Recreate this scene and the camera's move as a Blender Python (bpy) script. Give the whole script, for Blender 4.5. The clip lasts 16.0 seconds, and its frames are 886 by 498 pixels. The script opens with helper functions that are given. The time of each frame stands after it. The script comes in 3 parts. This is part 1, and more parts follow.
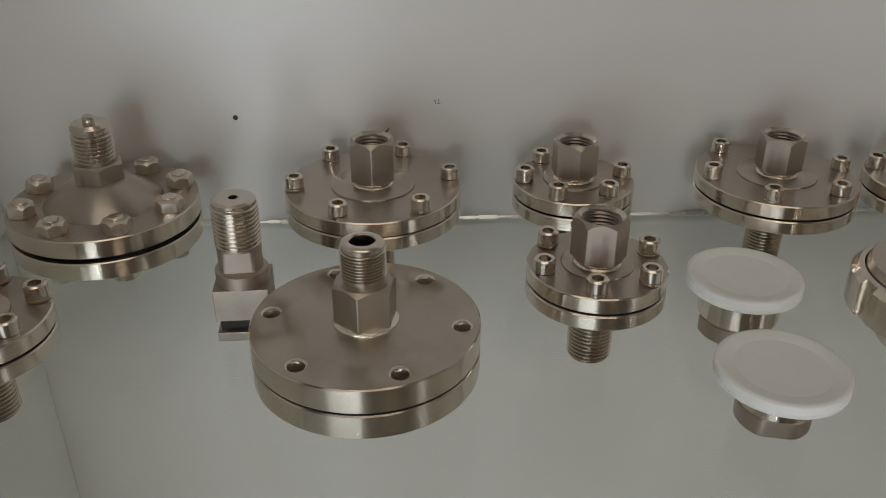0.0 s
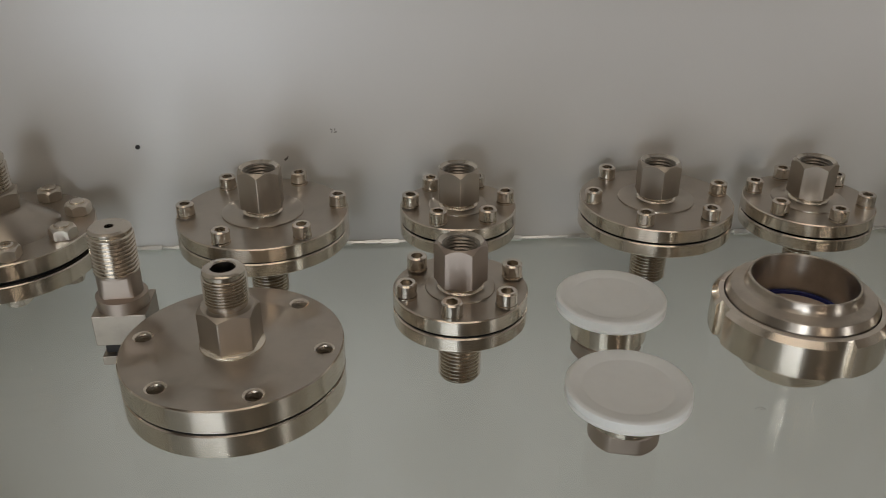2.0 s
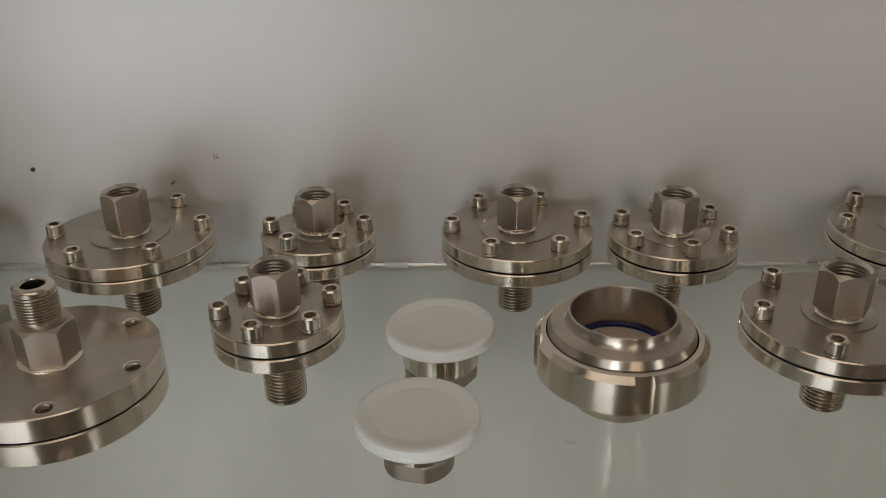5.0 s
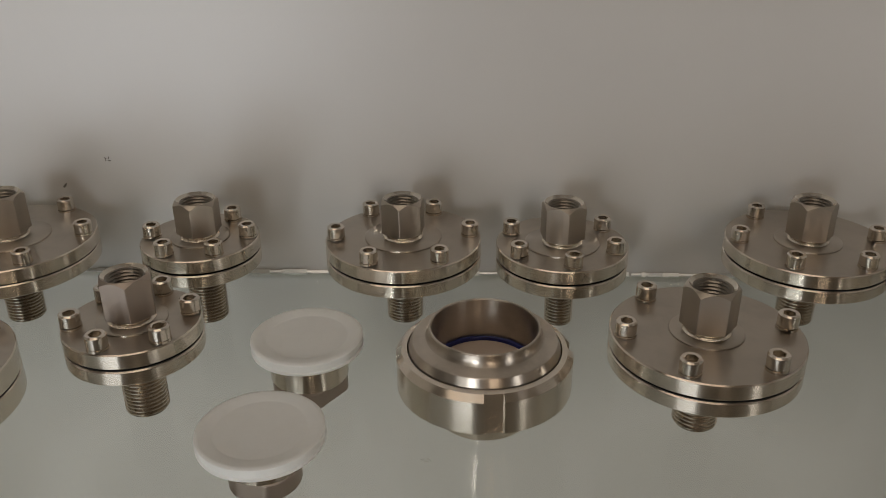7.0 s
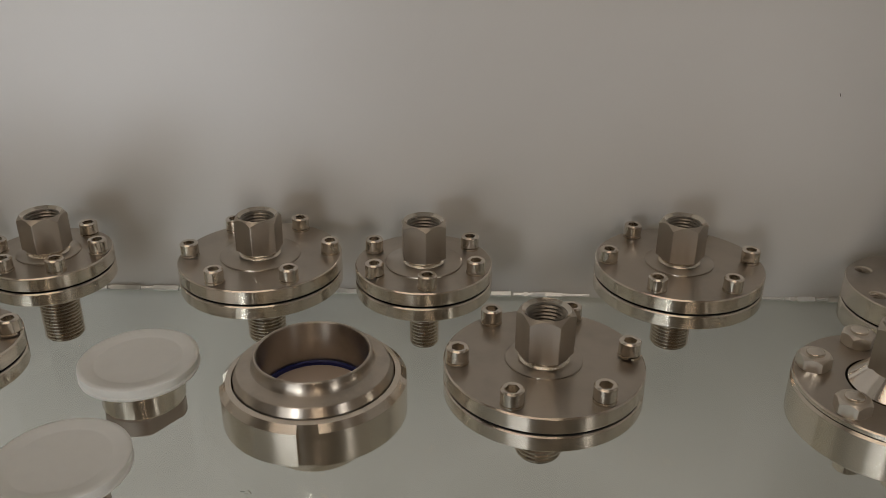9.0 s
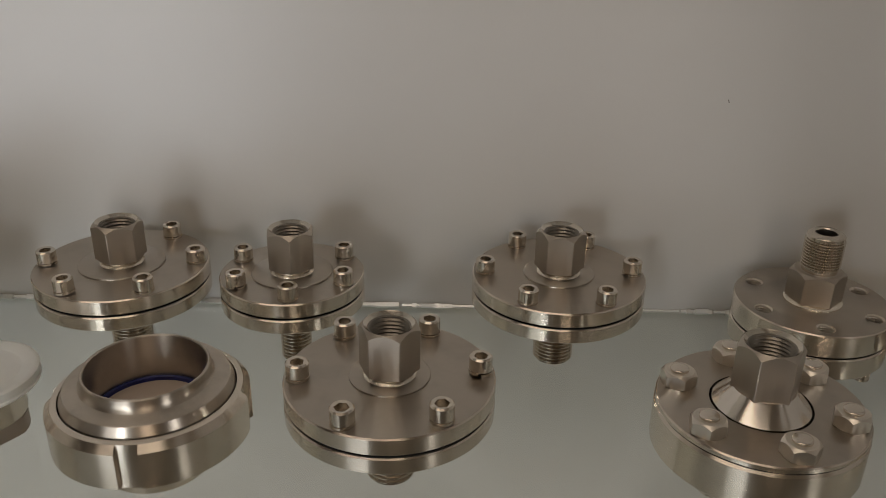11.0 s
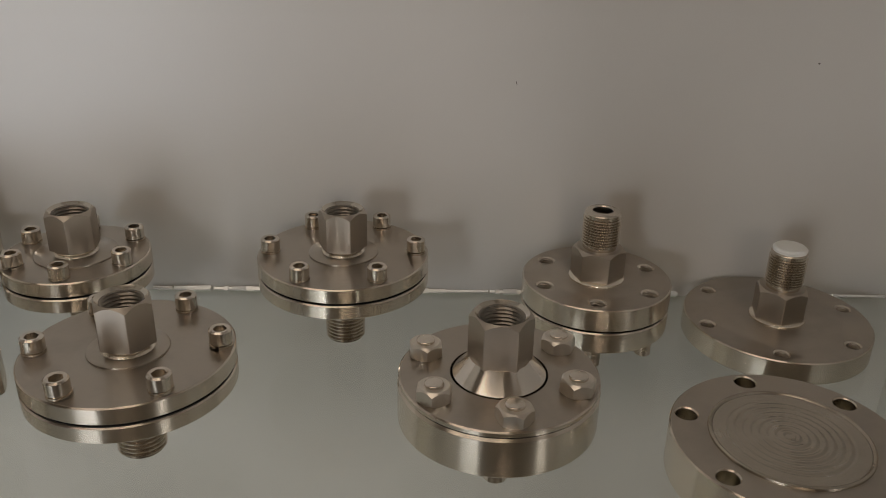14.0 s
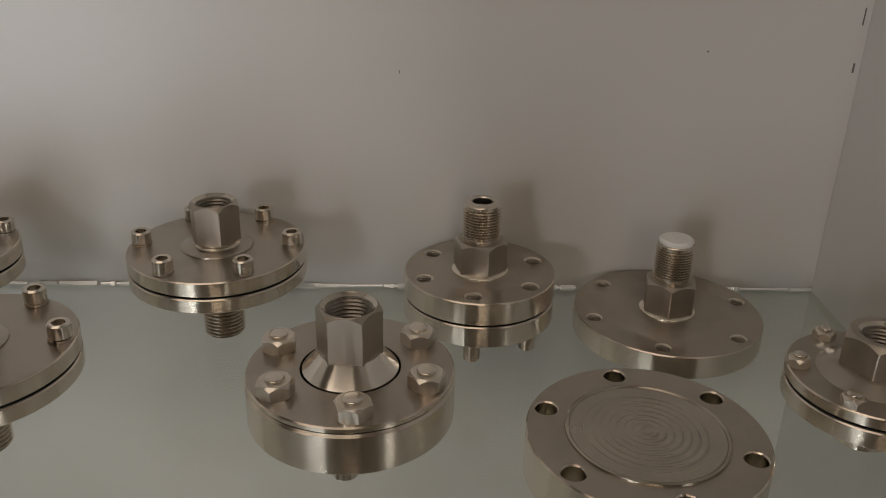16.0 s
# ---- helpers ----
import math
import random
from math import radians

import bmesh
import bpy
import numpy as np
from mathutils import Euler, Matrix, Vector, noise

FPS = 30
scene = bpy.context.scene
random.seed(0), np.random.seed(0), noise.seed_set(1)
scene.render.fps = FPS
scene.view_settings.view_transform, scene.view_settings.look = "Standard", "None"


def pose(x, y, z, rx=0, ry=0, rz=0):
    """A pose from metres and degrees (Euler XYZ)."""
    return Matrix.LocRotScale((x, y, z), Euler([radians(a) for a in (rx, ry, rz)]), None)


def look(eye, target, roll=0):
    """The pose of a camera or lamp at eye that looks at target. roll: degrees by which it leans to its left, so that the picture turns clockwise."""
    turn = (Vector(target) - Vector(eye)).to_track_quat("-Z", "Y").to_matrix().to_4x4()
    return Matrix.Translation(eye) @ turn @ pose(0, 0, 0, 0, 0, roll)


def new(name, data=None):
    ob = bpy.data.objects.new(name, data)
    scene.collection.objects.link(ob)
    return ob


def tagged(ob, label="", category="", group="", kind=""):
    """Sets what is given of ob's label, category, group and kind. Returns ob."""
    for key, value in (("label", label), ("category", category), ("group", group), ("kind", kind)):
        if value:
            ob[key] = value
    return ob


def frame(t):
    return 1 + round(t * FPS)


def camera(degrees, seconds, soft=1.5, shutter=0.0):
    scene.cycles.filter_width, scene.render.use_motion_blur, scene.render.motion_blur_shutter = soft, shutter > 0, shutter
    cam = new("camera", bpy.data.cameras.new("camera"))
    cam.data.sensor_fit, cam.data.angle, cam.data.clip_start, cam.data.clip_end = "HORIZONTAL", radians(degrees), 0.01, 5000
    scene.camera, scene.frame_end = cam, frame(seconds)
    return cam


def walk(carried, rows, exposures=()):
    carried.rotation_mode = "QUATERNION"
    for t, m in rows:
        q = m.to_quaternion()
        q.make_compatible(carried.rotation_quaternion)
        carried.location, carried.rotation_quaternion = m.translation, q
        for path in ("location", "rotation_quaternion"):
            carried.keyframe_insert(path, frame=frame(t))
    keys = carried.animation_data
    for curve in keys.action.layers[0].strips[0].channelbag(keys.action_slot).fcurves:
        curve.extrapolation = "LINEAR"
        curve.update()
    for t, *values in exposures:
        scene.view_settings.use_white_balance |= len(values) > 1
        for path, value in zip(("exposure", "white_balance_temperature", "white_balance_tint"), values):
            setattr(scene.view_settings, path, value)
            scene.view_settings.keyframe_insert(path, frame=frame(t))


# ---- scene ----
cam = camera(54.8, 16.0, 0.8)
PATH = [
    (0, (0.008, -0.001, 0.243), (-0.01, 1.753, -0.718), 0.3),
    (0.5, (0.02, -0.003, 0.245), (0.007, 1.752, -0.714), 0.5),
    (1, (0.035, -0.006, 0.248), (0.021, 1.753, -0.705), 0.4),
    (1.5, (0.051, -0.009, 0.25), (0.041, 1.758, -0.688), 0.3),
    (2, (0.067, -0.013, 0.253), (0.061, 1.762, -0.668), 0.1),
    (2.5, (0.083, -0.014, 0.254), (0.044, 1.772, -0.646), -0.3),
    (3, (0.1, -0.016, 0.256), (0.014, 1.779, -0.624), -0.1),
    (3.5, (0.123, -0.017, 0.257), (0.002, 1.778, -0.618), -0.4),
    (3.7, (0.132, -0.018, 0.256), (0.006, 1.78, -0.611), -0.5),
    (5.8, (0.211, -0.006, 0.254), (0.01, 1.788, -0.608), -0.9),
    (6, (0.215, -0.004, 0.254), (0.021, 1.788, -0.612), -0.6),
    (6.5, (0.238, 0.002, 0.254), (0.045, 1.796, -0.609), -0.6),
    (7, (0.254, 0.006, 0.253), (0.066, 1.801, -0.609), -0.4),
    (7.5, (0.27, 0.012, 0.251), (0.087, 1.809, -0.609), -0.2),
    (8, (0.286, 0.017, 0.251), (0.104, 1.816, -0.605), 0.1),
    (8.5, (0.303, 0.024, 0.251), (0.127, 1.824, -0.603), 0.4),
    (9, (0.324, 0.032, 0.251), (0.15, 1.835, -0.596), 0.3),
    (11.3, (0.392, 0.055, 0.243), (0.257, 1.871, -0.585), 1.1),
    (11.5, (0.4, 0.055, 0.242), (0.273, 1.872, -0.585), 1.0),
    (12, (0.412, 0.053, 0.239), (0.31, 1.871, -0.588), 1.1),
    (12.5, (0.43, 0.05, 0.239), (0.329, 1.869, -0.588), 1.2),
    (13, (0.449, 0.051, 0.238), (0.355, 1.873, -0.583), 1.2),
    (13.5, (0.463, 0.053, 0.237), (0.375, 1.874, -0.585), 1.3),
    (14, (0.48, 0.051, 0.238), (0.394, 1.872, -0.586), 1.3),
    (14.5, (0.495, 0.053, 0.238), (0.414, 1.874, -0.584), 1.1),
    (15, (0.51, 0.057, 0.234), (0.437, 1.878, -0.59), 1.2),
    (15.5, (0.523, 0.059, 0.231), (0.452, 1.881, -0.59), 1.3),
    (16, (0.539, 0.062, 0.231), (0.467, 1.884, -0.591), 1.3),
]
EXPOSURES = [(0.0, -0.39, 6520, 9), (4.0, -0.42, 6720, 10.4), (9.0, -0.49, 6920, 11.3), (12.5, -0.44, 6920, 11.6), (16.0, -0.46, 6920, 12)]
walk(cam, [(t, look(eye, target, roll)) for t, eye, target, roll in PATH], EXPOSURES)

# ---- world and light ----
SUN_UP, SUN_ROUND = radians(38), radians(200)
world = bpy.data.worlds.new("world")
scene.world = world
world.use_nodes = True
sky = world.node_tree.nodes.new("ShaderNodeTexSky")
sky.sky_type, sky.sun_disc = "NISHITA", False
sky.sun_elevation, sky.sun_rotation = SUN_UP, SUN_ROUND
world.node_tree.links.new(sky.outputs[0], world.node_tree.nodes["Background"].inputs[0])
world.node_tree.nodes["Background"].inputs[1].default_value = 0.1


def area_light(name, x, y, z, w, h, watts, colour, target):
    lamp = bpy.data.lights.new(name, "AREA")
    lamp.shape, lamp.size, lamp.size_y = "RECTANGLE", w, h
    lamp.energy, lamp.color = watts, colour
    ob = new(name, lamp)
    ob.matrix_world = look((x, y, z), target)
    return ob


ROOM = dict(x0=-2.6, x1=2.8, y0=-1.25, y1=0.9, z0=-1.35, z1=1.75, far=-3.0)
FILL_A = (0.50, 0.96, 0.34, 0.62)   # x0, x1, z0, z1 in the front wall
FILL_B = (1.90, 2.40, -0.90, 1.20)
WIN_C = (-0.24, 0.02, 0.27, 0.53)
GAP = (-2.50, -0.04, 0.24)            # x0, x1, top of an unseen wide opening added for the panel's sheen
STEP = ((-0.05, -0.38), (-0.08, -0.72))   # x1 and upper edge of its lower, narrower parts, stepped to shape that sheen
FAR_OPENING = (-1.95, 0.14, 0.95)           # x0, x1, top of the unseen bright opening at its far end
# Unseen fill from front right, added to weaken shadows cast rightwards
area_light("right_fill", 0.73, ROOM["y0"] + 0.02, 0.48, 0.44, 0.26, 2.1, (1.0, 0.80, 0.60), (0.73, 1, 0.48))
# Unseen lamp added far right, outside the mirrored view, to brighten the left panel
area_light("left_panel_fill", 2.15, ROOM["y0"] + 0.02, 0.15, 0.48, 2.08, 13.0, (0.98, 0.98, 0.98), (2.15, 1, 0.15))
area_light("daylight_c", -0.11, ROOM["y0"] + 0.02, 0.40, 0.24, 0.24, 4.4, (0.86, 0.93, 1.0), (-0.11, 1, 0.40))
# Unseen daylight, placed and powered by the sheen mirrored in the panel
area_light("far_daylight", (FAR_OPENING[0] + FAR_OPENING[1]) / 2, ROOM["far"] + 0.02, (ROOM["z0"] + FAR_OPENING[2]) / 2, FAR_OPENING[1] - FAR_OPENING[0] - 0.02, FAR_OPENING[2] - ROOM["z0"] - 0.02, 58.0, (0.80, 0.89, 1.0), ((FAR_OPENING[0] + FAR_OPENING[1]) / 2, 1, (ROOM["z0"] + FAR_OPENING[2]) / 2))
# Unseen overhead fill, added to brighten upward faces and chamfers
area_light("overhead_fill", -0.05, -0.50, ROOM["z1"] - 0.06, 1.7, 0.50, 4.8, (1.0, 0.87, 0.73), (-0.05, -0.50, 0))


# ---- materials ----
def material(name):
    m = bpy.data.materials.new(name)
    m.use_nodes = True
    return m, m.node_tree.nodes, m.node_tree.links, m.node_tree.nodes["Principled BSDF"]


def math_node(n, l, op, a, b=None):
    k = n.new("ShaderNodeMath")
    k.operation = op
    for i, v in enumerate((a, b)):
        if v is None:
            continue
        if isinstance(v, (int, float)):
            k.inputs[i].default_value = v
        else:
            l.new(v, k.inputs[i])
    return k.outputs[0]


def noise_node(n, l, vector, scale, detail=3.0, rough=0.5):
    k = n.new("ShaderNodeTexNoise")
    k.inputs["Scale"].default_value, k.inputs["Detail"].default_value = scale, detail
    k.inputs["Roughness"].default_value = rough
    l.new(vector, k.inputs["Vector"])
    return k.outputs["Fac"]


def ramp_node(n, l, fac, stops):
    k = n.new("ShaderNodeValToRGB")
    e = k.color_ramp.elements
    while len(e) < len(stops):
        e.new(0.5)
    for el, (p, c) in zip(e, stops):
        el.position, el.color = p, (*c, 1)
    l.new(fac, k.inputs[0])
    return k.outputs[0]


def span(n, l, fac, lo, hi):
    k = n.new("ShaderNodeMapRange")
    k.inputs["To Min"].default_value, k.inputs["To Max"].default_value = lo, hi
    l.new(fac, k.inputs["Value"])
    return k.outputs[0]


def steel(name, tint=(0.50, 0.44, 0.37), rough=(0.22, 0.36), aniso=0.0, turned=True, bump=0.04, stain=0.12, fine=0.25, detail=5):
    """Machined stainless steel: turning marks run round the axis, milling marks along the faces."""
    m, n, l, b = material(name)
    tint = (tint[0], tint[1] * 1.02, tint[2] * 1.035)
    co = n.new("ShaderNodeTexCoord").outputs["Object"]
    sep = n.new("ShaderNodeSeparateXYZ")
    l.new(co, sep.inputs[0])
    com = n.new("ShaderNodeCombineXYZ")
    if turned:
        rr = math_node(n, l, "SQRT", math_node(n, l, "ADD", math_node(n, l, "POWER", sep.outputs[0], 2.0), math_node(n, l, "POWER", sep.outputs[1], 2.0)))
        l.new(rr, com.inputs[0])
        l.new(sep.outputs[2], com.inputs[1])
        grain = noise_node(n, l, com.outputs[0], 2600, 4)
    else:
        l.new(math_node(n, l, "MULTIPLY", sep.outputs[2], 9.0), com.inputs[2])
        l.new(sep.outputs[0], com.inputs[0])
        l.new(sep.outputs[1], com.inputs[1])
        grain = noise_node(n, l, com.outputs[0], 420, 4)
    info = n.new("ShaderNodeObjectInfo")
    off = n.new("ShaderNodeVectorMath")
    off.operation = "ADD"
    l.new(co, off.inputs[0])
    l.new(info.outputs["Random"], off.inputs[1])
    blot = noise_node(n, l, off.outputs[0], 55, detail, 0.6)
    mix = math_node(n, l, "ADD", math_node(n, l, "MULTIPLY", grain, fine), math_node(n, l, "MULTIPLY", blot, 1 - fine))
    l.new(span(n, l, mix, rough[0] - 0.02, rough[1] + 0.02), b.inputs["Roughness"])
    dark = tuple(c * (1 - stain * 2) for c in tint)
    light = tuple(min(1, c * (1 + stain)) for c in tint)
    l.new(ramp_node(n, l, blot, [(0.25, dark), (0.5, tint), (0.8, light)]), b.inputs["Base Color"])
    b.inputs["Metallic"].default_value = 1.0
    if aniso:
        b.inputs["Anisotropic"].default_value = aniso
        b.inputs["Anisotropic Rotation"].default_value = 0.25
        t = n.new("ShaderNodeTangent")
        t.direction_type, t.axis = "RADIAL", "Z"
        l.new(t.outputs[0], b.inputs["Tangent"])
    if not bump:
        return m
    k = n.new("ShaderNodeBump")
    k.inputs["Strength"].default_value, k.inputs["Distance"].default_value = bump, 0.0004
    l.new(grain, k.inputs["Height"])
    l.new(k.outputs[0], b.inputs["Normal"])
    return m


def paint(name, base, rough, blot=0.05, bump=0.05, scale=9.0, spec=0.5, vary=0.06):
    m, n, l, b = material(name)
    co = n.new("ShaderNodeTexCoord").outputs["Object"]
    a = noise_node(n, l, co, scale, 6, 0.6)
    f = noise_node(n, l, co, 900, 2)
    lo, hi = tuple(c * (1 - blot) for c in base), tuple(min(1, c * (1 + blot)) for c in base)
    l.new(ramp_node(n, l, a, [(0.15, lo), (0.85, hi)]), b.inputs["Base Color"])
    l.new(span(n, l, a, rough - vary, rough + vary), b.inputs["Roughness"])
    b.inputs["Specular IOR Level"].default_value = spec
    k = n.new("ShaderNodeBump")
    k.inputs["Strength"].default_value, k.inputs["Distance"].default_value = bump, 0.0003
    l.new(f, k.inputs["Height"])
    l.new(k.outputs[0], b.inputs["Normal"])
    return m


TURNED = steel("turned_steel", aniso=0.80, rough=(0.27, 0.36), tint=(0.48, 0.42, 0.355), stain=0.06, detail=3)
# Rims tinted lighter than faces: their highlights are put into the colour
LIT_SIDE = steel("lit_side_steel", rough=(0.18, 0.24), aniso=0.94, bump=0, fine=0.0, stain=0.03, tint=(0.75, 0.66, 0.56), detail=1)
MILLED = steel("milled_steel", turned=False, rough=(0.36, 0.43), tint=(0.50, 0.435, 0.365), bump=0, fine=0.0, stain=0.05, detail=1)
BOLT = steel("bolt_steel", turned=False, rough=(0.18, 0.28), tint=(0.74, 0.66, 0.57), bump=0.02, stain=0.08)
NUT_STEEL = steel("plated_nut_steel", turned=False, rough=(0.26, 0.34), tint=(0.76, 0.68, 0.59), bump=0.02, stain=0.06)
THREAD = steel("thread_steel", rough=(0.19, 0.25), tint=(0.66, 0.585, 0.50), bump=0, fine=0.0, stain=0.04, detail=1)
# Darker than the other steel: the shade inside bores is painted in
BORE_SHADE = steel("shaded_bore_steel", rough=(0.28, 0.42), tint=(0.30, 0.265, 0.225), bump=0, fine=0.0)
WELD = steel("weld_steel", turned=False, rough=(0.18, 0.32), tint=(0.86, 0.77, 0.65), bump=0.5, stain=0.15)
# Lighter steel that paints highlights on countersinks and hole walls
BRIGHT = steel("lit_bore_steel", rough=(0.12, 0.22), tint=(0.68, 0.61, 0.52), bump=0, fine=0.0, aniso=0.4)
LINER = steel("satin_pipe_steel", rough=(0.28, 0.36), aniso=0.85, bump=0, fine=0.0, tint=(0.55, 0.48, 0.405))
# Very light tint paints in the cone's bright overhead reflection
CONE = steel("lit_cone_steel", rough=(0.14, 0.20), tint=(0.90, 0.82, 0.73), bump=0, fine=0.0, stain=0.03, aniso=0.85)
PINK = steel("heated_steel", turned=False, rough=(0.42, 0.50), tint=(0.46, 0.38, 0.32), bump=0, fine=0.0, stain=0.02, detail=1)
BLOCK = steel("sawn_block_steel", turned=False, rough=(0.40, 0.52), tint=(0.42, 0.36, 0.30), bump=0.05, stain=0.10)
GASKET = paint("black_gasket", (0.010, 0.009, 0.008), 0.85, spec=0.15)
BLUE = paint("blue_seal", (0.012, 0.020, 0.16), 0.4)
MEMBRANE = paint("pale_membrane", (0.68, 0.56, 0.47), 0.35)
SCUFF = paint("grey_scuff", (0.16, 0.145, 0.13), 0.7)
# Near-black paint for the shade in bores, holes and slots
RECESS_SHADE = paint("recess_shade_dark", (0.035, 0.031, 0.028), 0.7)
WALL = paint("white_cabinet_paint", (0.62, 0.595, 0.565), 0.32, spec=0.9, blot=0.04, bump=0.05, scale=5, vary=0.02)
# White of the floor board, also used for the lightened left panel
FLOOR_LIT_SIDE = paint("white_floor_lit_side_paint", (0.84, 0.84, 0.81), 0.4, blot=0.04)
ROOM_PAINT = paint("room_paint", (0.38, 0.335, 0.285), 0.7, blot=0.06, scale=2)
# Pale so that the unseen floors bounce more light
ROOM_FLOOR = paint("room_floor_paint", (0.55, 0.53, 0.50), 0.35, blot=0.1, scale=3)
HOUSING_PAINT = paint("fill_housing_paint", (0.7, 0.7, 0.68), 0.4)


def plastic():
    m, n, l, b = material("milky_plastic")
    co = n.new("ShaderNodeTexCoord").outputs["Object"]
    a = noise_node(n, l, co, 120, 5, 0.6)
    l.new(ramp_node(n, l, a, [(0.3, (0.93, 0.93, 0.89)), (0.7, (0.96, 0.96, 0.92))]), b.inputs["Base Color"])
    l.new(span(n, l, a, 0.36, 0.52), b.inputs["Roughness"])
    b.inputs["Transmission Weight"].default_value = 0.10
    b.inputs["Subsurface Weight"].default_value = 0.15
    b.inputs["Subsurface Radius"].default_value = (0.004, 0.004, 0.004)
    return m


def glass():
    """Green-tinted shelf glass: clear body, mirror gloss by Fresnel."""
    m, n, l, b = material("green_shelf_glass")
    clear, gloss, mix = n.new("ShaderNodeBsdfTransparent"), n.new("ShaderNodeBsdfGlossy"), n.new("ShaderNodeMixShader")
    clear.inputs["Color"].default_value = (0.93, 0.945, 0.915, 1)
    facing = n.new("ShaderNodeLayerWeight")
    facing.inputs["Blend"].default_value = 0.5
    fres = math_node(n, l, "ADD", math_node(n, l, "MULTIPLY", math_node(n, l, "POWER", facing.outputs["Facing"], 5.0), 0.96), 0.04)
    co = n.new("ShaderNodeTexCoord").outputs["Object"]
    a = noise_node(n, l, co, 30, 5, 0.65)
    l.new(span(n, l, a, 0.02, 0.07), gloss.inputs["Roughness"])
    l.new(fres, mix.inputs[0])
    l.new(clear.outputs[0], mix.inputs[1])
    l.new(gloss.outputs[0], mix.inputs[2])
    l.new(mix.outputs[0], n["Material Output"].inputs["Surface"])
    return m


PLASTIC, GLASS = plastic(), glass()
# Mirror-like metal in place of glass, to imitate light caught in the edge
GLINT = steel("edge_glint_metal", turned=False, tint=(0.93, 0.93, 0.91), rough=(0.22, 0.40), bump=0.3, stain=0.05)


# ---- mesh helpers ----
def mesh_of(bm, name, mats, smooth=35):
    bmesh.ops.recalc_face_normals(bm, faces=bm.faces[:])
    me = bpy.data.meshes.new(name)
    bm.to_mesh(me)
    bm.free()
    for m in mats if isinstance(mats, (list, tuple)) else [mats]:
        me.materials.append(m)
    me.shade_smooth()
    me.set_sharp_from_angle(angle=radians(smooth))
    return me


def part(name, me, parent, label="", at=None):
    ob = new(name, me)
    ob.parent = parent
    if at is not None:
        ob.matrix_basis = at
    if label:
        ob["label"] = label
    return ob


def thing(name, at, label, category, group=""):
    ob = new(name)
    ob.empty_display_size = 0.02
    ob.matrix_world = at
    return tagged(ob, label, category, group)


def lathe(bm, profile, seg=64, mat=0, close=False):
    """Turn a profile of (radius, z) round the z axis."""
    rings = []
    for r, z in profile:
        if r < 1e-6:
            rings.append([bm.verts.new((0, 0, z))])
        else:
            rings.append([bm.verts.new((r * math.cos(2 * math.pi * i / seg), r * math.sin(2 * math.pi * i / seg), z)) for i in range(seg)])
    if close:
        rings.append(rings[0])
    for a, b in zip(rings, rings[1:]):
        if len(a) == 1 and len(b) == 1:
            continue
        for i in range(seg):
            j = (i + 1) % seg
            vs = [a[i % len(a)], a[j % len(a)], b[j % len(b)], b[i % len(b)]]
            vs = [v for k, v in enumerate(vs) if v not in vs[:k]]
            f = bm.faces.new(vs)
            f.material_index = mat
    return bm


def turned_mesh(name, profile, mats, seg=64, close=False):
    return mesh_of(lathe(bmesh.new(), profile, seg, close=close), name, mats)


def thread_profile(r, z0, z1, pitch=0.0016, depth=0.0011):
    """Crests and roots of a screw thread, from z0 up to z1."""
    n = max(2, int((z1 - z0) / pitch))
    p = (z1 - z0) / n
    out = []
    for i in range(n):
        z = z0 + i * p
        out += [(r - depth, z), (r - depth, z + 0.12 * p), (r, z + 0.42 * p), (r, z + 0.70 * p)]
    return out + [(r - depth, z1)]


def ring_points(n, r, base):
    return [(r * math.cos(radians(base + 360 * i / n)), r * math.sin(radians(base + 360 * i / n))) for i in range(n)]


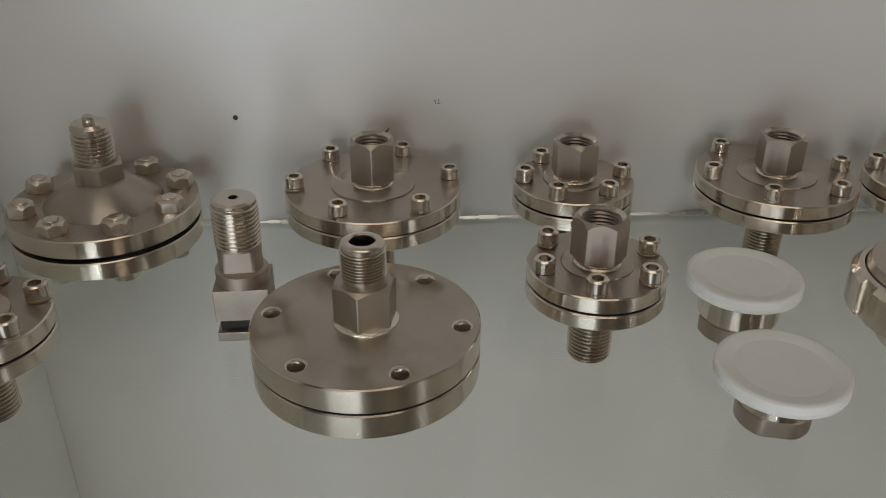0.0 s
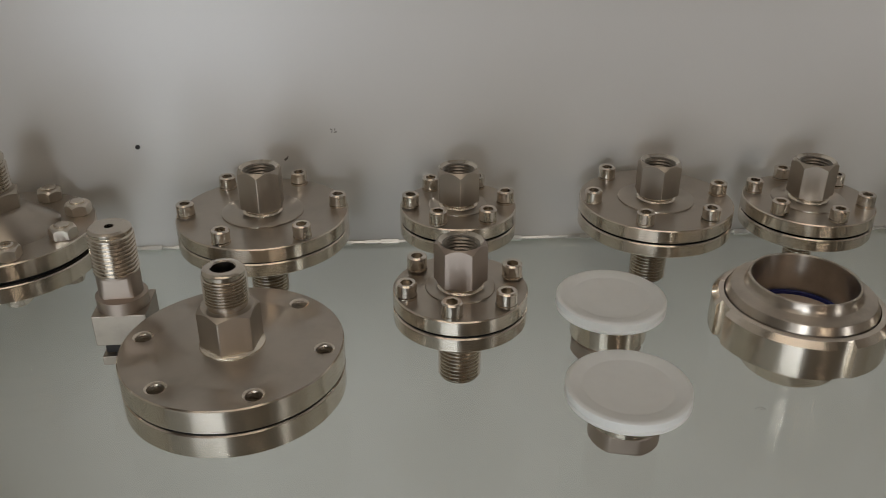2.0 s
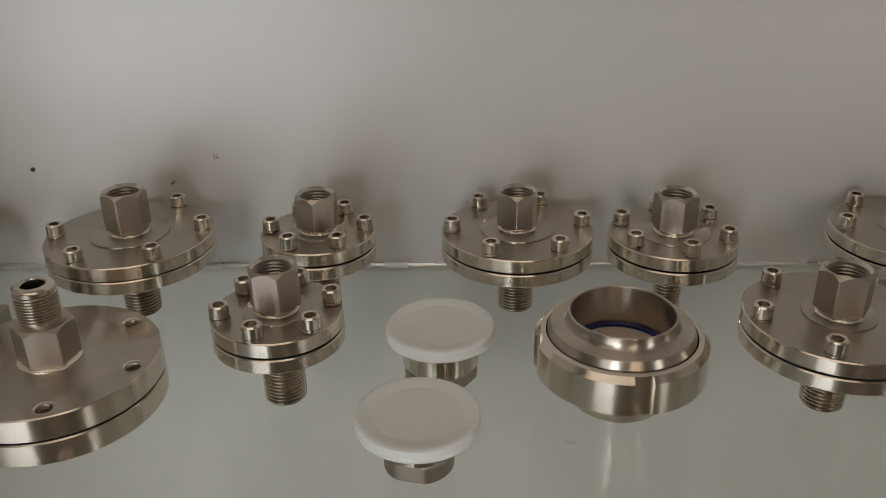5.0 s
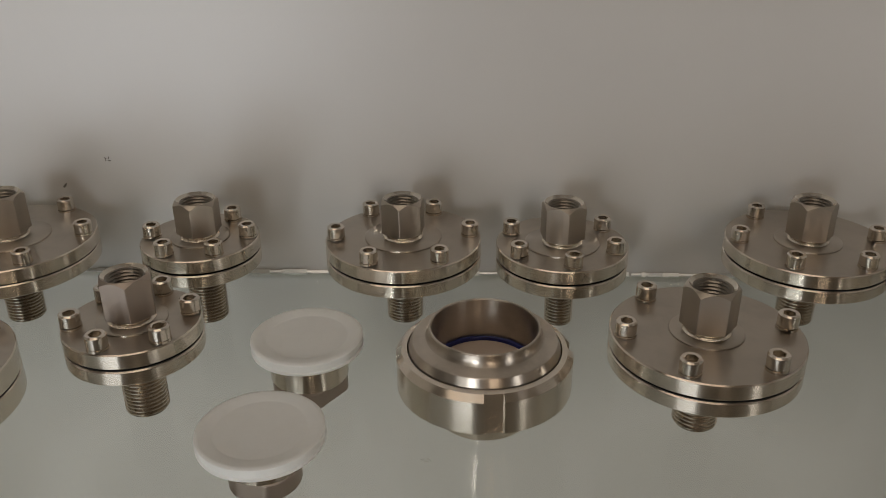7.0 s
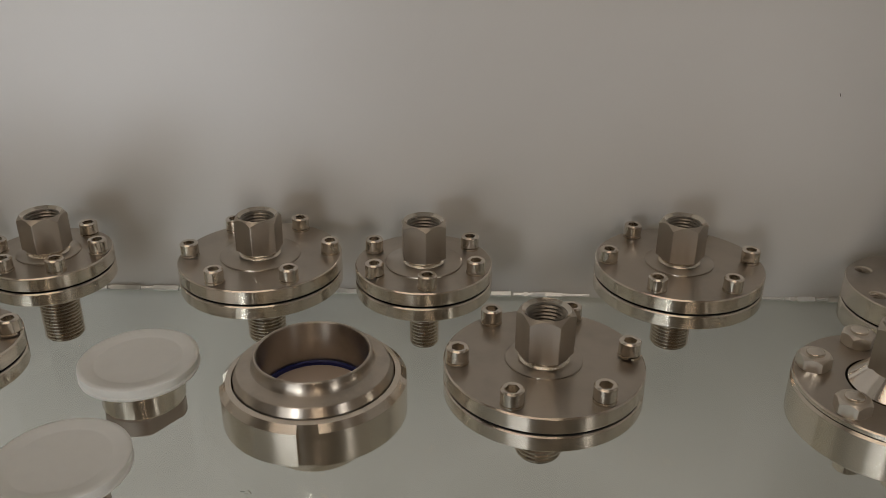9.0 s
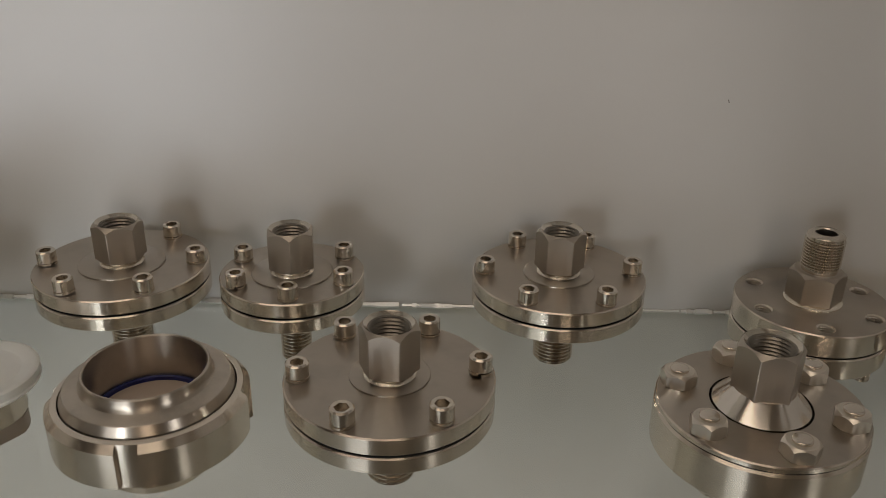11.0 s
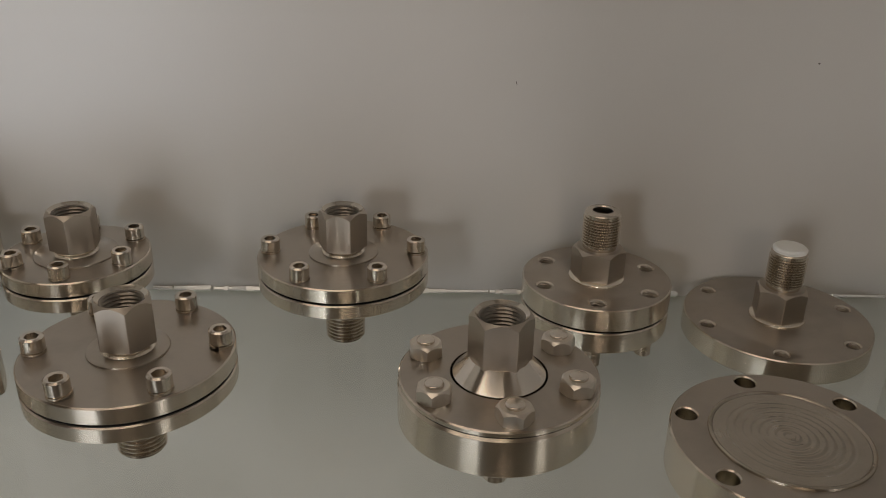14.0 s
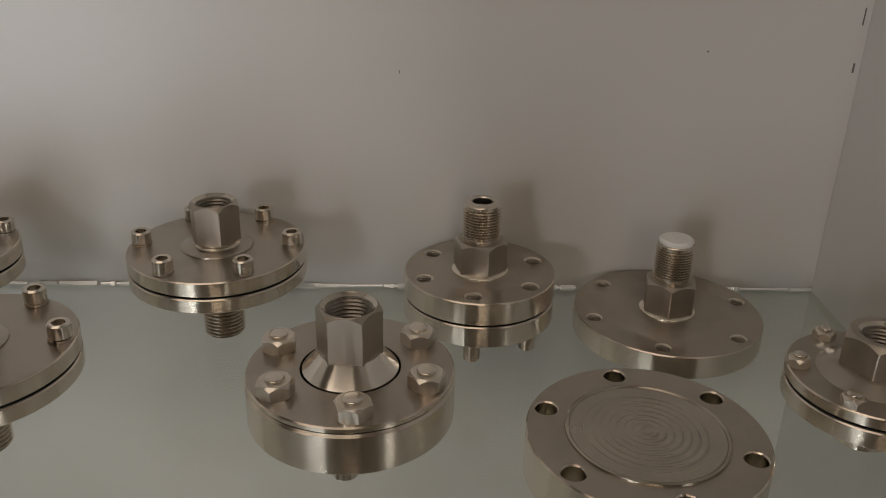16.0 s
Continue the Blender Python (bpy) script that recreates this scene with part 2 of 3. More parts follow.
def flange_mesh(name, radius, z0, z1, holes=(), hole_r=0.0035, threaded=True, bore=None, inner=0.0, edge=0.0006, seg=96):
    """A round plate with real through holes, softened rims and, where asked, threads in the holes."""
    bm = bmesh.new()

    def loop(cx, cy, r, z, k):
        return [bm.verts.new((cx + r * math.cos(2 * math.pi * i / k), cy + r * math.sin(2 * math.pi * i / k), z)) for i in range(k)]

    def band(a, b, mat=0):
        for i in range(len(a)):
            j = (i + 1) % len(a)
            bm.faces.new((a[i], a[j], b[j], b[i])).material_index = mat

    def cap(loops, mat=0):
        edges = []
        for lp in loops:
            for i in range(len(lp)):
                edges.append(bm.edges.get((lp[i], lp[(i + 1) % len(lp)])) or bm.edges.new((lp[i], lp[(i + 1) % len(lp)])))
        for g in bmesh.ops.triangle_fill(bm, use_beauty=True, use_dissolve=False, edges=edges, normal=(0, 0, 1))["geom"]:
            if isinstance(g, bmesh.types.BMFace):
                g.material_index = mat
    top, bottom = [loop(0, 0, radius - edge, z1, seg)], [loop(0, 0, radius - edge, z0, seg)]
    a, b = loop(0, 0, radius, z1 - edge, seg), loop(0, 0, radius, z0 + edge, seg)
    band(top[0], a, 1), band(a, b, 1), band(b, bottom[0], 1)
    for cx, cy in holes:
        k = 20
        t, u = loop(cx, cy, hole_r + 0.0006, z1, k), loop(cx, cy, hole_r + 0.0006, z0, k)
        top.append(t), bottom.append(u)
        prev = t
        zs = []
        if threaded:
            n = int((z1 - z0 - 0.001) / 0.0012)
            for i in range(n):
                zz = z1 - 0.0006 - i * (z1 - z0 - 0.001) / n
                zs += [(hole_r - 0.0004, zz), (hole_r, zz - 0.0005)]
        else:
            zs = [(hole_r, z1 - 0.0006), (hole_r, z0 + 0.0006)]
        for r, zz in zs:
            q = loop(cx, cy, r, zz, k)
            band(prev, q, 1 if prev is t else 2)
            prev = q
        band(prev, u, 2)
    if inner:
        t, u = loop(0, 0, inner, z1, seg), loop(0, 0, inner, z0, seg)
        top.append(t), bottom.append(u)
        band(t, u, 1)
    cap(top), cap(bottom)
    return mesh_of(bm, name, [TURNED, LIT_SIDE, bore or MILLED])


def hex_mesh(name, corner, z0, z1, mat, bore=0.0, depth=0.014, chamfer=0.0022, bore_thread=True):
    """A hexagon bar with turned chamfers; with a bore it is a threaded socket."""
    bm = bmesh.new()
    flat = corner * math.cos(math.pi / 6)
    angles = [radians(60 * k + d) for k in range(6) for d in (-1.1, 1.1, 8, 16, 24, 30, 36, 44, 52)]
    n = len(angles)

    def hexr(a):
        return flat / math.cos((a % (math.pi / 3)) - math.pi / 6)

    def loop(z, lim):
        vs = []
        for a in angles:
            r = min(hexr(a), lim)
            vs.append(bm.verts.new((r * math.cos(a), r * math.sin(a), z)))
        return vs

    def cham(z_top, down):
        """The rim of the chamfer cone dips where the corners stand out."""
        vs = []
        for a in angles:
            r = hexr(a)
            dz = (r - flat) / (corner - flat) * down
            vs.append(bm.verts.new((r * math.cos(a), r * math.sin(a), z_top - dz)))
        return vs
    loops = []
    if chamfer:
        loops.append(loop(z1, flat - 0.0006))
        loops.append(cham(z1 - 0.0004, chamfer))
    else:
        loops.append(loop(z1, 9))
    loops.append(loop(z0 + 0.0006, 9))
    loops.append(loop(z0, flat))
    for a, b in zip(loops, loops[1:]):
        for i in range(n):
            j = (i + 1) % n
            bm.faces.new((a[i], a[j], b[j], b[i]))
    bm.faces.new(loops[-1])
    if bore:
        prof = [(bore + 0.0014, z1), (bore - 0.0002, z1 - 0.0014)]
        if bore_thread:
            k = int(depth / 0.0016)
            for i in range(k):
                zz = z1 - 0.0014 - i * depth / k
                prof += [(bore - 0.0009, zz - 0.0004), (bore, zz - 0.0012)]
        prof += [(bore - 0.0009, z1 - depth - 0.002), (0, z1 - depth - 0.002)]
        rings = []
        for r, z in prof:
            rings.append([bm.verts.new((r * math.cos(a), r * math.sin(a), z)) for a in angles] if r else None)
        for i in range(n):
            j = (i + 1) % n
            bm.faces.new((loops[0][i], loops[0][j], rings[0][j], rings[0][i]))
            for k, (a, b) in enumerate(zip(rings, rings[1:])):
                if b:
                    # Painted shade down the bore, painted highlight on its countersink
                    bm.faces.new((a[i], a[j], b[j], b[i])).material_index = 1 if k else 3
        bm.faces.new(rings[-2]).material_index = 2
    else:
        bm.faces.new(loops[0])
    return mesh_of(bm, name, [mat, BORE_SHADE, RECESS_SHADE, BRIGHT], 25)


def box_mesh(name, x0, x1, y0, y1, z0, z1, mat, bevel=0.0):
    bm = bmesh.new()
    bmesh.ops.create_cube(bm, size=1, matrix=Matrix.LocRotScale(((x0 + x1) / 2, (y0 + y1) / 2, (z0 + z1) / 2), None, (x1 - x0, y1 - y0, z1 - z0)))
    if bevel:
        bmesh.ops.bevel(bm, geom=bm.edges[:], offset=bevel, segments=2, affect="EDGES", profile=0.5)
    return mesh_of(bm, name, mat, 12)


# ---- cabinet ----
SHELF = 0.0035
CAB = pose(0, 0.4768, SHELF, 0, 0, 4.0)      # origin on the back wall, at the shelf's top
LEFT, RIGHT, FRONT, TOP, LOW = -0.263, 0.743, -0.30, 0.92, -0.42


def structure(name, me, label, category, at=CAB):
    ob = new(name, me)
    ob.matrix_world = at
    return tagged(ob, label, category, kind="structure")


structure("wall_back", box_mesh("wall_back", LEFT - 0.02, RIGHT + 0.02, 0, 0.018, LOW - 0.02, TOP + 0.02, WALL), "white painted back panel of the display cabinet", "wall")
structure("wall_right", box_mesh("wall_right", RIGHT, RIGHT + 0.018, FRONT, -0.0005, LOW - 0.02, TOP + 0.02, WALL), "white painted side panel of the display cabinet", "wall")
# Paler than the other panels: the light on it is put into the paint
structure("wall_left", box_mesh("wall_left", LEFT - 0.018, LEFT, FRONT, -0.0005, LOW - 0.02, TOP + 0.02, FLOOR_LIT_SIDE), "white side panel of the display cabinet, lightened as if lit", "wall")
structure("ceiling", box_mesh("ceiling", LEFT, RIGHT, FRONT, -0.0005, TOP, TOP + 0.018, WALL), "white top panel of the display cabinet", "ceiling")
structure("cabinet_floor", box_mesh("cabinet_floor", LEFT, RIGHT, FRONT, -0.0005, LOW - 0.018, LOW, FLOOR_LIT_SIDE), "white floor board of the compartment below the shelf", "floor")
structure("glass_shelf", box_mesh("glass_shelf", LEFT + 0.001, RIGHT - 0.0004, -0.27, -0.003, -0.006, 0.0, GLASS, 0.0006), "clear greenish glass shelf", "shelf")


def glint_wedges():
    """Metal wedges added along the shelf's back edge, leaned to make its broken glints."""
    rnd = random.Random(4)
    bm = bmesh.new()

    def wedge(x, w, size, lean):
        bmesh.ops.create_cube(bm, size=1, matrix=Matrix.LocRotScale((x + w / 2, -0.0003 - size * 0.55, size * 0.1), Euler((lean, rnd.uniform(-0.02, 0.02), rnd.uniform(-0.03, 0.03))), (w, size, size)))
    x = LEFT + 0.004
    while x < RIGHT - 0.012:
        w = rnd.uniform(0.006, 0.022)
        wedge(x, w, rnd.uniform(0.0011, 0.0016), 0.78)
        x += w + rnd.choice((-0.0003, -0.0003, -0.0003, 0.0010, 0.006))
    x = LEFT + 0.01
    while x < RIGHT - 0.03:
        w = rnd.uniform(0.002, 0.014)
        wedge(x, w, rnd.uniform(0.0019, 0.0029), rnd.uniform(0.6, 0.95))
        x += w + rnd.choice((-0.0004, 0.0, 0.002, 0.008, 0.03))
    return mesh_of(bm, "trim", GLINT, 20)


structure("trim", glint_wedges(), "added metal wedges for the broken glints along the glass edge", "trim")

# marks on the back panel
def wall_hole(x, z, r, label):
    # Flat dark disc on the panel, painting the shade inside the hole
    bm = lathe(bmesh.new(), [(r, 0.0009), (r, 0.0), (r * 0.8, -0.0002), (0, -0.0002)], 16)
    ob = new("screw_hole", mesh_of(bm, "screw_hole", RECESS_SHADE))
    ob.matrix_world = CAB @ pose(x, -0.0006, z, -90, 0, 0)
    return tagged(ob, label, "hole")


def wall_mark(x, z, shape, label):
    bm = bmesh.new()
    for dx, dz, w, h, a in shape:
        bmesh.ops.create_cube(bm, size=1, matrix=Matrix.LocRotScale((dx, 0, dz), Euler((0, a, 0)), (w, 0.0004, h)))
    ob = new("scuff_mark", mesh_of(bm, "scuff_mark", SCUFF))
    ob.matrix_world = CAB @ pose(x, -0.0003, z)
    return tagged(ob, label, "mark")


wall_hole(-0.1178, 0.0677, 0.0014, "screw hole in the white panel, painted as a dark disc")
wall_mark(-0.0008, 0.0755, [(-0.0012, 0.0008, 0.0016, 0.0004, 0.6), (0.0009, 0.001, 0.0004, 0.0014, 0.3), (0.001, -0.0008, 0.0018, 0.0005, -0.2), (-0.001, -0.0006, 0.0004, 0.0012, 0.2)], "faint scraped mark on the white panel")
wall_mark(-0.0305, 0.0580, [(0, 0, 0.0022, 0.0012, -0.7), (0.001, 0.0012, 0.0006, 0.0016, 0.5)], "dark nick in the white panel")
wall_mark(0.6600, 0.1400, [(0, 0, 0.0009, 0.0008, 0.5)], "tiny dark speck on the white panel")
wall_mark(0.4973, 0.1266, [(0, 0, 0.0004, 0.0018, -0.3)], "thin short scratch on the white panel")
wall_mark(0.7395, 0.1593, [(0, 0, 0.0006, 0.009, 0.02)], "dark gap in the corner joint")
wall_mark(0.7395, 0.1325, [(0, 0, 0.0009, 0.005, 0.02)], "dark gap in the corner joint")


def glass_speck(x, y, shape, label):
    bm = bmesh.new()
    for dx, dy, w, h, a in shape:
        bmesh.ops.create_cube(bm, size=1, matrix=Matrix.LocRotScale((dx, dy, 0.00012), Euler((0, 0, a)), (w, h, 0.0002)))
    ob = new("dirt_speck", mesh_of(bm, "dirt_speck", SMUDGE))
    ob.matrix_world = pose(x, y, SHELF)
    return tagged(ob, label, "dirt speck")


SMUDGE = paint("grey_dirt", (0.50, 0.50, 0.46), 0.7)
glass_speck(0.2140, 0.3070, [(-0.0015, 0.0004, 0.0022, 0.0005, 0.3), (0.0011, 0.0009, 0.0014, 0.0006, -0.4), (0.0004, -0.0009, 0.0020, 0.0004, 0.1), (0.0022, -0.0002, 0.0005, 0.0011, 0.2)], "small grey smudge on the glass shelf")
glass_speck(0.4288, 0.3402, [(0, 0, 0.0007, 0.0007, 0.4)], "tiny pale crumb on the glass shelf")


# ---- unseen room, added round the cabinet ----
def room_wall(name, pieces, mat, label, category="wall"):
    bm = bmesh.new()
    for x0, x1, y0, y1, z0, z1 in pieces:
        bmesh.ops.create_cube(bm, size=1, matrix=Matrix.LocRotScale(((x0 + x1) / 2, (y0 + y1) / 2, (z0 + z1) / 2), None, (x1 - x0, y1 - y0, z1 - z0)))
    return structure(name, mesh_of(bm, name, mat), label, category, Matrix())


R_ = ROOM
yf = R_["y0"]
fa, fb, fc = FILL_A, FILL_B, WIN_C
g, dr, far = GAP, FAR_OPENING, R_["far"]
def pierced(x0, x1, z0, z1, openings):
    """Blocks of a wall round rectangular openings (x0, x1, z0, z1)."""
    xs = sorted({x0, x1, *(v for o in openings for v in o[:2])})
    zs = sorted({z0, z1, *(v for o in openings for v in o[2:])})
    for xa, xb in zip(xs, xs[1:]):
        for za, zb in zip(zs, zs[1:]):
            if not any(o[0] <= (xa + xb) / 2 <= o[1] and o[2] <= (za + zb) / 2 <= o[3] for o in openings):
                yield xa, xb, yf - 0.1, yf, za, zb


room_wall("wall_front", list(pierced(R_["x0"], R_["x1"], R_["z0"], R_["z1"], [
    fa, fb, fc, (g[0], g[1], STEP[0][1], g[2]), (g[0], STEP[0][0], STEP[1][1], STEP[0][1]), (g[0], STEP[1][0], R_["z0"], STEP[1][1])])),
    ROOM_PAINT, "unseen beige room wall with openings for the added lights")
room_wall("wall_far", [(R_["x0"], dr[0], far - 0.1, far, R_["z0"], g[2] + 0.9), (dr[0], dr[1], far - 0.1, far, dr[2], g[2] + 0.9), (dr[1], 0.2, far - 0.1, far, R_["z0"], g[2] + 0.9)], ROOM_PAINT, "unseen beige far wall added round the sheen daylight")
room_wall("wall_far_left", [(R_["x0"] - 0.1, R_["x0"], far, yf - 0.1, R_["z0"], g[2] + 0.9)], ROOM_PAINT, "unseen beige wall added round the sheen opening")
room_wall("wall_far_right", [(0.2, 0.3, far, yf - 0.1, R_["z0"], g[2] + 0.9)], ROOM_PAINT, "unseen beige wall added round the sheen opening")
room_wall("floor_far", [(R_["x0"], 0.2, far, yf - 0.0005, R_["z0"] - 0.1, R_["z0"])], ROOM_FLOOR, "unseen pale floor added behind the sheen opening", "floor")
room_wall("ceiling_far", [(R_["x0"], 0.2, far, yf - 0.1, g[2] + 0.9, g[2] + 1.0)], ROOM_PAINT, "unseen low ceiling added behind the sheen opening", "ceiling")
room_wall("wall_room_left", [(R_["x0"] - 0.1, R_["x0"], yf, R_["y1"], R_["z0"], R_["z1"])], ROOM_PAINT, "plain beige room wall")
room_wall("wall_room_right", [(R_["x1"], R_["x1"] + 0.1, yf, R_["y1"], R_["z0"], R_["z1"])], ROOM_PAINT, "plain beige room wall")
room_wall("wall_room_back", [(R_["x0"], R_["x1"], R_["y1"], R_["y1"] + 0.1, R_["z0"], R_["z1"])], ROOM_PAINT, "plain beige room wall behind the cabinet")
room_wall("floor", [(R_["x0"], R_["x1"], yf, R_["y1"], R_["z0"] - 0.1, R_["z0"])], ROOM_FLOOR, "plain pale unseen room floor", "floor")
room_wall("ceiling_room", [(R_["x0"], R_["x1"], yf, R_["y1"], R_["z1"], R_["z1"] + 0.1)], ROOM_PAINT, "plain room ceiling", "ceiling")


# Housing made up for the added overhead fill
fill_fitting = thing("overhead_fill_housing", pose(-0.05, -0.50, ROOM["z1"]), "made-up housing for the added overhead fill light", "ceiling light")
part("housing", box_mesh("housing", -0.89, 0.89, -0.28, 0.28, -0.05, 0.0, HOUSING_PAINT, 0.004), fill_fitting)


# ---- fasteners ----
def cap_screw_mesh():
    """Socket head cap screw, head standing on z = 0.0018."""
    bm = bmesh.new()
    n, r, z0, z1 = 30, 0.0048, 0.0013, 0.0078
    a = [(0.0044, z0), (r, z0 + 0.0004), (r, z1 - 0.0007), (r - 0.0007, z1), (0.0034, z1)]
    lathe(bm, a, n)
    rim = [v for v in bm.verts if abs(v.co.z - z1) < 1e-7 and abs(math.hypot(v.co.x, v.co.y) - 0.0034) < 1e-6]
    rim.sort(key=lambda v: math.atan2(v.co.y, v.co.x))
    low = []
    top = []
    for v in rim:
        ang = math.atan2(v.co.y, v.co.x)
        hr = 0.0026 / math.cos((ang % (math.pi / 3)) - math.pi / 6)
        top.append(bm.verts.new((hr * math.cos(ang), hr * math.sin(ang), z1 - 0.0003)))
        low.append(bm.verts.new((hr * math.cos(ang), hr * math.sin(ang), z1 - 0.0036)))
    for i in range(len(rim)):
        j = (i + 1) % len(rim)
        bm.faces.new((rim[i], rim[j], top[j], top[i]))
        bm.faces.new((top[i], top[j], low[j], low[i]))
    bm.faces.new(low)
    return mesh_of(bm, "cap_screw", BOLT, 30)


def spring_washer_mesh():
    """Split ring, its two ends a little apart in height."""
    bm = bmesh.new()
    n, rows = 26, []
    for i in range(n + 1):
        a = radians(8) + (2 * math.pi - radians(16)) * i / n
        z = 0.0 + 0.0004 * i / n
        rows.append([bm.verts.new((r * math.cos(a), r * math.sin(a), zz)) for r, zz in ((0.0050, z), (0.0050, z + 0.0011), (0.0030, z + 0.0011), (0.0030, z))])
    for a, b in zip(rows, rows[1:]):
        for i in range(4):
            bm.faces.new((a[i], b[i], b[(i + 1) % 4], a[(i + 1) % 4]))
    bm.faces.new(rows[0]), bm.faces.new(rows[-1])
    return mesh_of(bm, "spring_washer", BOLT, 30)


def nut_mesh(corner=0.0074, h=0.0064):
    return hex_mesh("hex_nut", corner, 0.0, h, NUT_STEEL, chamfer=0.0012)


def stud_end_mesh(r, z1):
    return turned_mesh("stud", [(0, 0.001), (r, 0.001), (r, z1 - 0.0006), (r - 0.0003, z1 - 0.0002), (r - 0.0009, z1), (0, z1 + 0.0001)], BOLT, 28)


def stud_mesh(r, z0, z1):
    prof = [(0, z0)] + thread_profile(r, z0 + 0.0003, z1 - 0.0008, 0.0010, 0.0004) + [(r - 0.0008, z1), (0, z1)]
    return turned_mesh("stud", prof, THREAD, 24)


CAP, SPRING, NUT, STUD = cap_screw_mesh(), spring_washer_mesh(), nut_mesh(), stud_end_mesh(0.0040, 0.0078)
rnd = random.Random(11)


def cap_screws(parent, n, r, base, z):
    for x, y in ring_points(n, r, base):
        s = part("cap_screw", CAP, parent, at=pose(x, y, z, rnd.uniform(-1, 1), rnd.uniform(-1, 1), rnd.uniform(0, 60)))
        part("spring_washer", SPRING, s, at=pose(0, 0, 0, 0, 0, rnd.uniform(0, 360)))


# ---- seal with a threaded hexagon socket, two bolted plates and a threaded stem ----
def socket_seal(x, y, radius, bolt_r, base, hexturn, label, boss=0.02, dz=0.0, z_low=0.037, z_gap=0.0448, z_top=0.053, top=0.0772, stem_r=0.0104, collar=False, corner=0.0127, heat=False, slit=0.0006):
    z_low, z_gap, z_top = z_low + dz, z_gap + dz, z_top + dz
    ob = thing("diaphragm_seal", pose(x, y, 0), label, "diaphragm seal", "pressure seals on the shelf")
    stem = [(0, SHELF), (stem_r - 0.0016, SHELF), (stem_r - 0.0008, SHELF + 0.0008)] + thread_profile(stem_r, SHELF + 0.001, z_low - 0.006, 0.0019, 0.0018) + [(stem_r - 0.0012, z_low - 0.0055), (stem_r - 0.0012, z_low)]
    part("threaded_stem", turned_mesh("threaded_stem", stem, THREAD, 48), ob)
    if collar:
        part("collar", turned_mesh("collar", [(stem_r, z_low - 0.0075), (stem_r + 0.0035, z_low - 0.0055), (stem_r + 0.0045, z_low), (0, z_low)], LIT_SIDE, 48), ob)
    part("lower_plate", flange_mesh("lower_plate", radius, z_low, z_gap - slit), ob)
    part("gasket", turned_mesh("gasket", [(0, z_gap - slit), (radius - 0.0012, z_gap - slit), (radius - 0.0012, z_gap + slit), (0, z_gap + slit)], GASKET, 96), ob, "thin black gasket")
    part("upper_plate", flange_mesh("upper_plate", radius, z_gap + slit, z_top), ob)
    part("raised_boss", turned_mesh("raised_boss", [(0, z_top + 0.0012), (boss - 0.0010, z_top + 0.0012), (boss - 0.0002, z_top + 0.0007), (boss, z_top - 0.0005)], TURNED, 80), ob)
    rr = corner * 0.80
    part("weld_collar", turned_mesh("weld_collar", [(rr + 0.0012, z_top + 0.0005), (rr + 0.0006, z_top + 0.0018), (rr - 0.0004, z_top + 0.0024), (rr - 0.0002, z_top + 0.0045), (0, z_top + 0.0045)], WELD, 48), ob, "straw-coloured weld bead")
    part("hex_socket", hex_mesh("hex_socket", corner, z_top + 0.0036, top, PINK if heat else MILLED, bore=0.0090), ob, at=pose(0, 0, 0, 0, 0, hexturn))
    cap_screws(ob, 6, bolt_r, base, z_top)
    return ob


BIG = "brushed stainless steel seal, large round flange, six cap screws"
MID = "brushed stainless steel seal, medium flange, six cap screws, threaded stem"
SMALL = "small stainless steel seal with six cap screws on threaded stem"
socket_seal(-0.0337, 0.415, 0.0468, 0.0412, 10, 33, BIG, boss=0.0225, dz=0.0012, top=0.0805, slit=0.0003)
socket_seal(0.0739, 0.424, 0.0325, 0.0267, 6, 35, SMALL, boss=0.0165, dz=0.0014)
socket_seal(0.187, 0.4345, 0.0432, 0.0371, 9, 29, MID, boss=0.0215, dz=0.001)
socket_seal(0.2748, 0.4365, 0.0362, 0.0300, 40, 42, "stainless steel seal with narrow flange and collared stem", boss=0.0205, collar=True, stem_r=0.0080)
socket_seal(0.4095, 0.451, 0.0440, 0.0375, 5, 57, MID, boss=0.018)
socket_seal(0.3373, 0.3475, 0.0432, 0.0372, 10, 57, "stainless steel seal with loose cap screws, on threaded stem", boss=0.0168)
socket_seal(0.074, 0.3344, 0.0316, 0.0266, 21, 54, "small stainless steel seal with heat-tinted hexagon socket", boss=0.0165, heat=True)
socket_seal(-0.187, 0.286, 0.0325, 0.0268, 30, 40, SMALL, boss=0.0165)


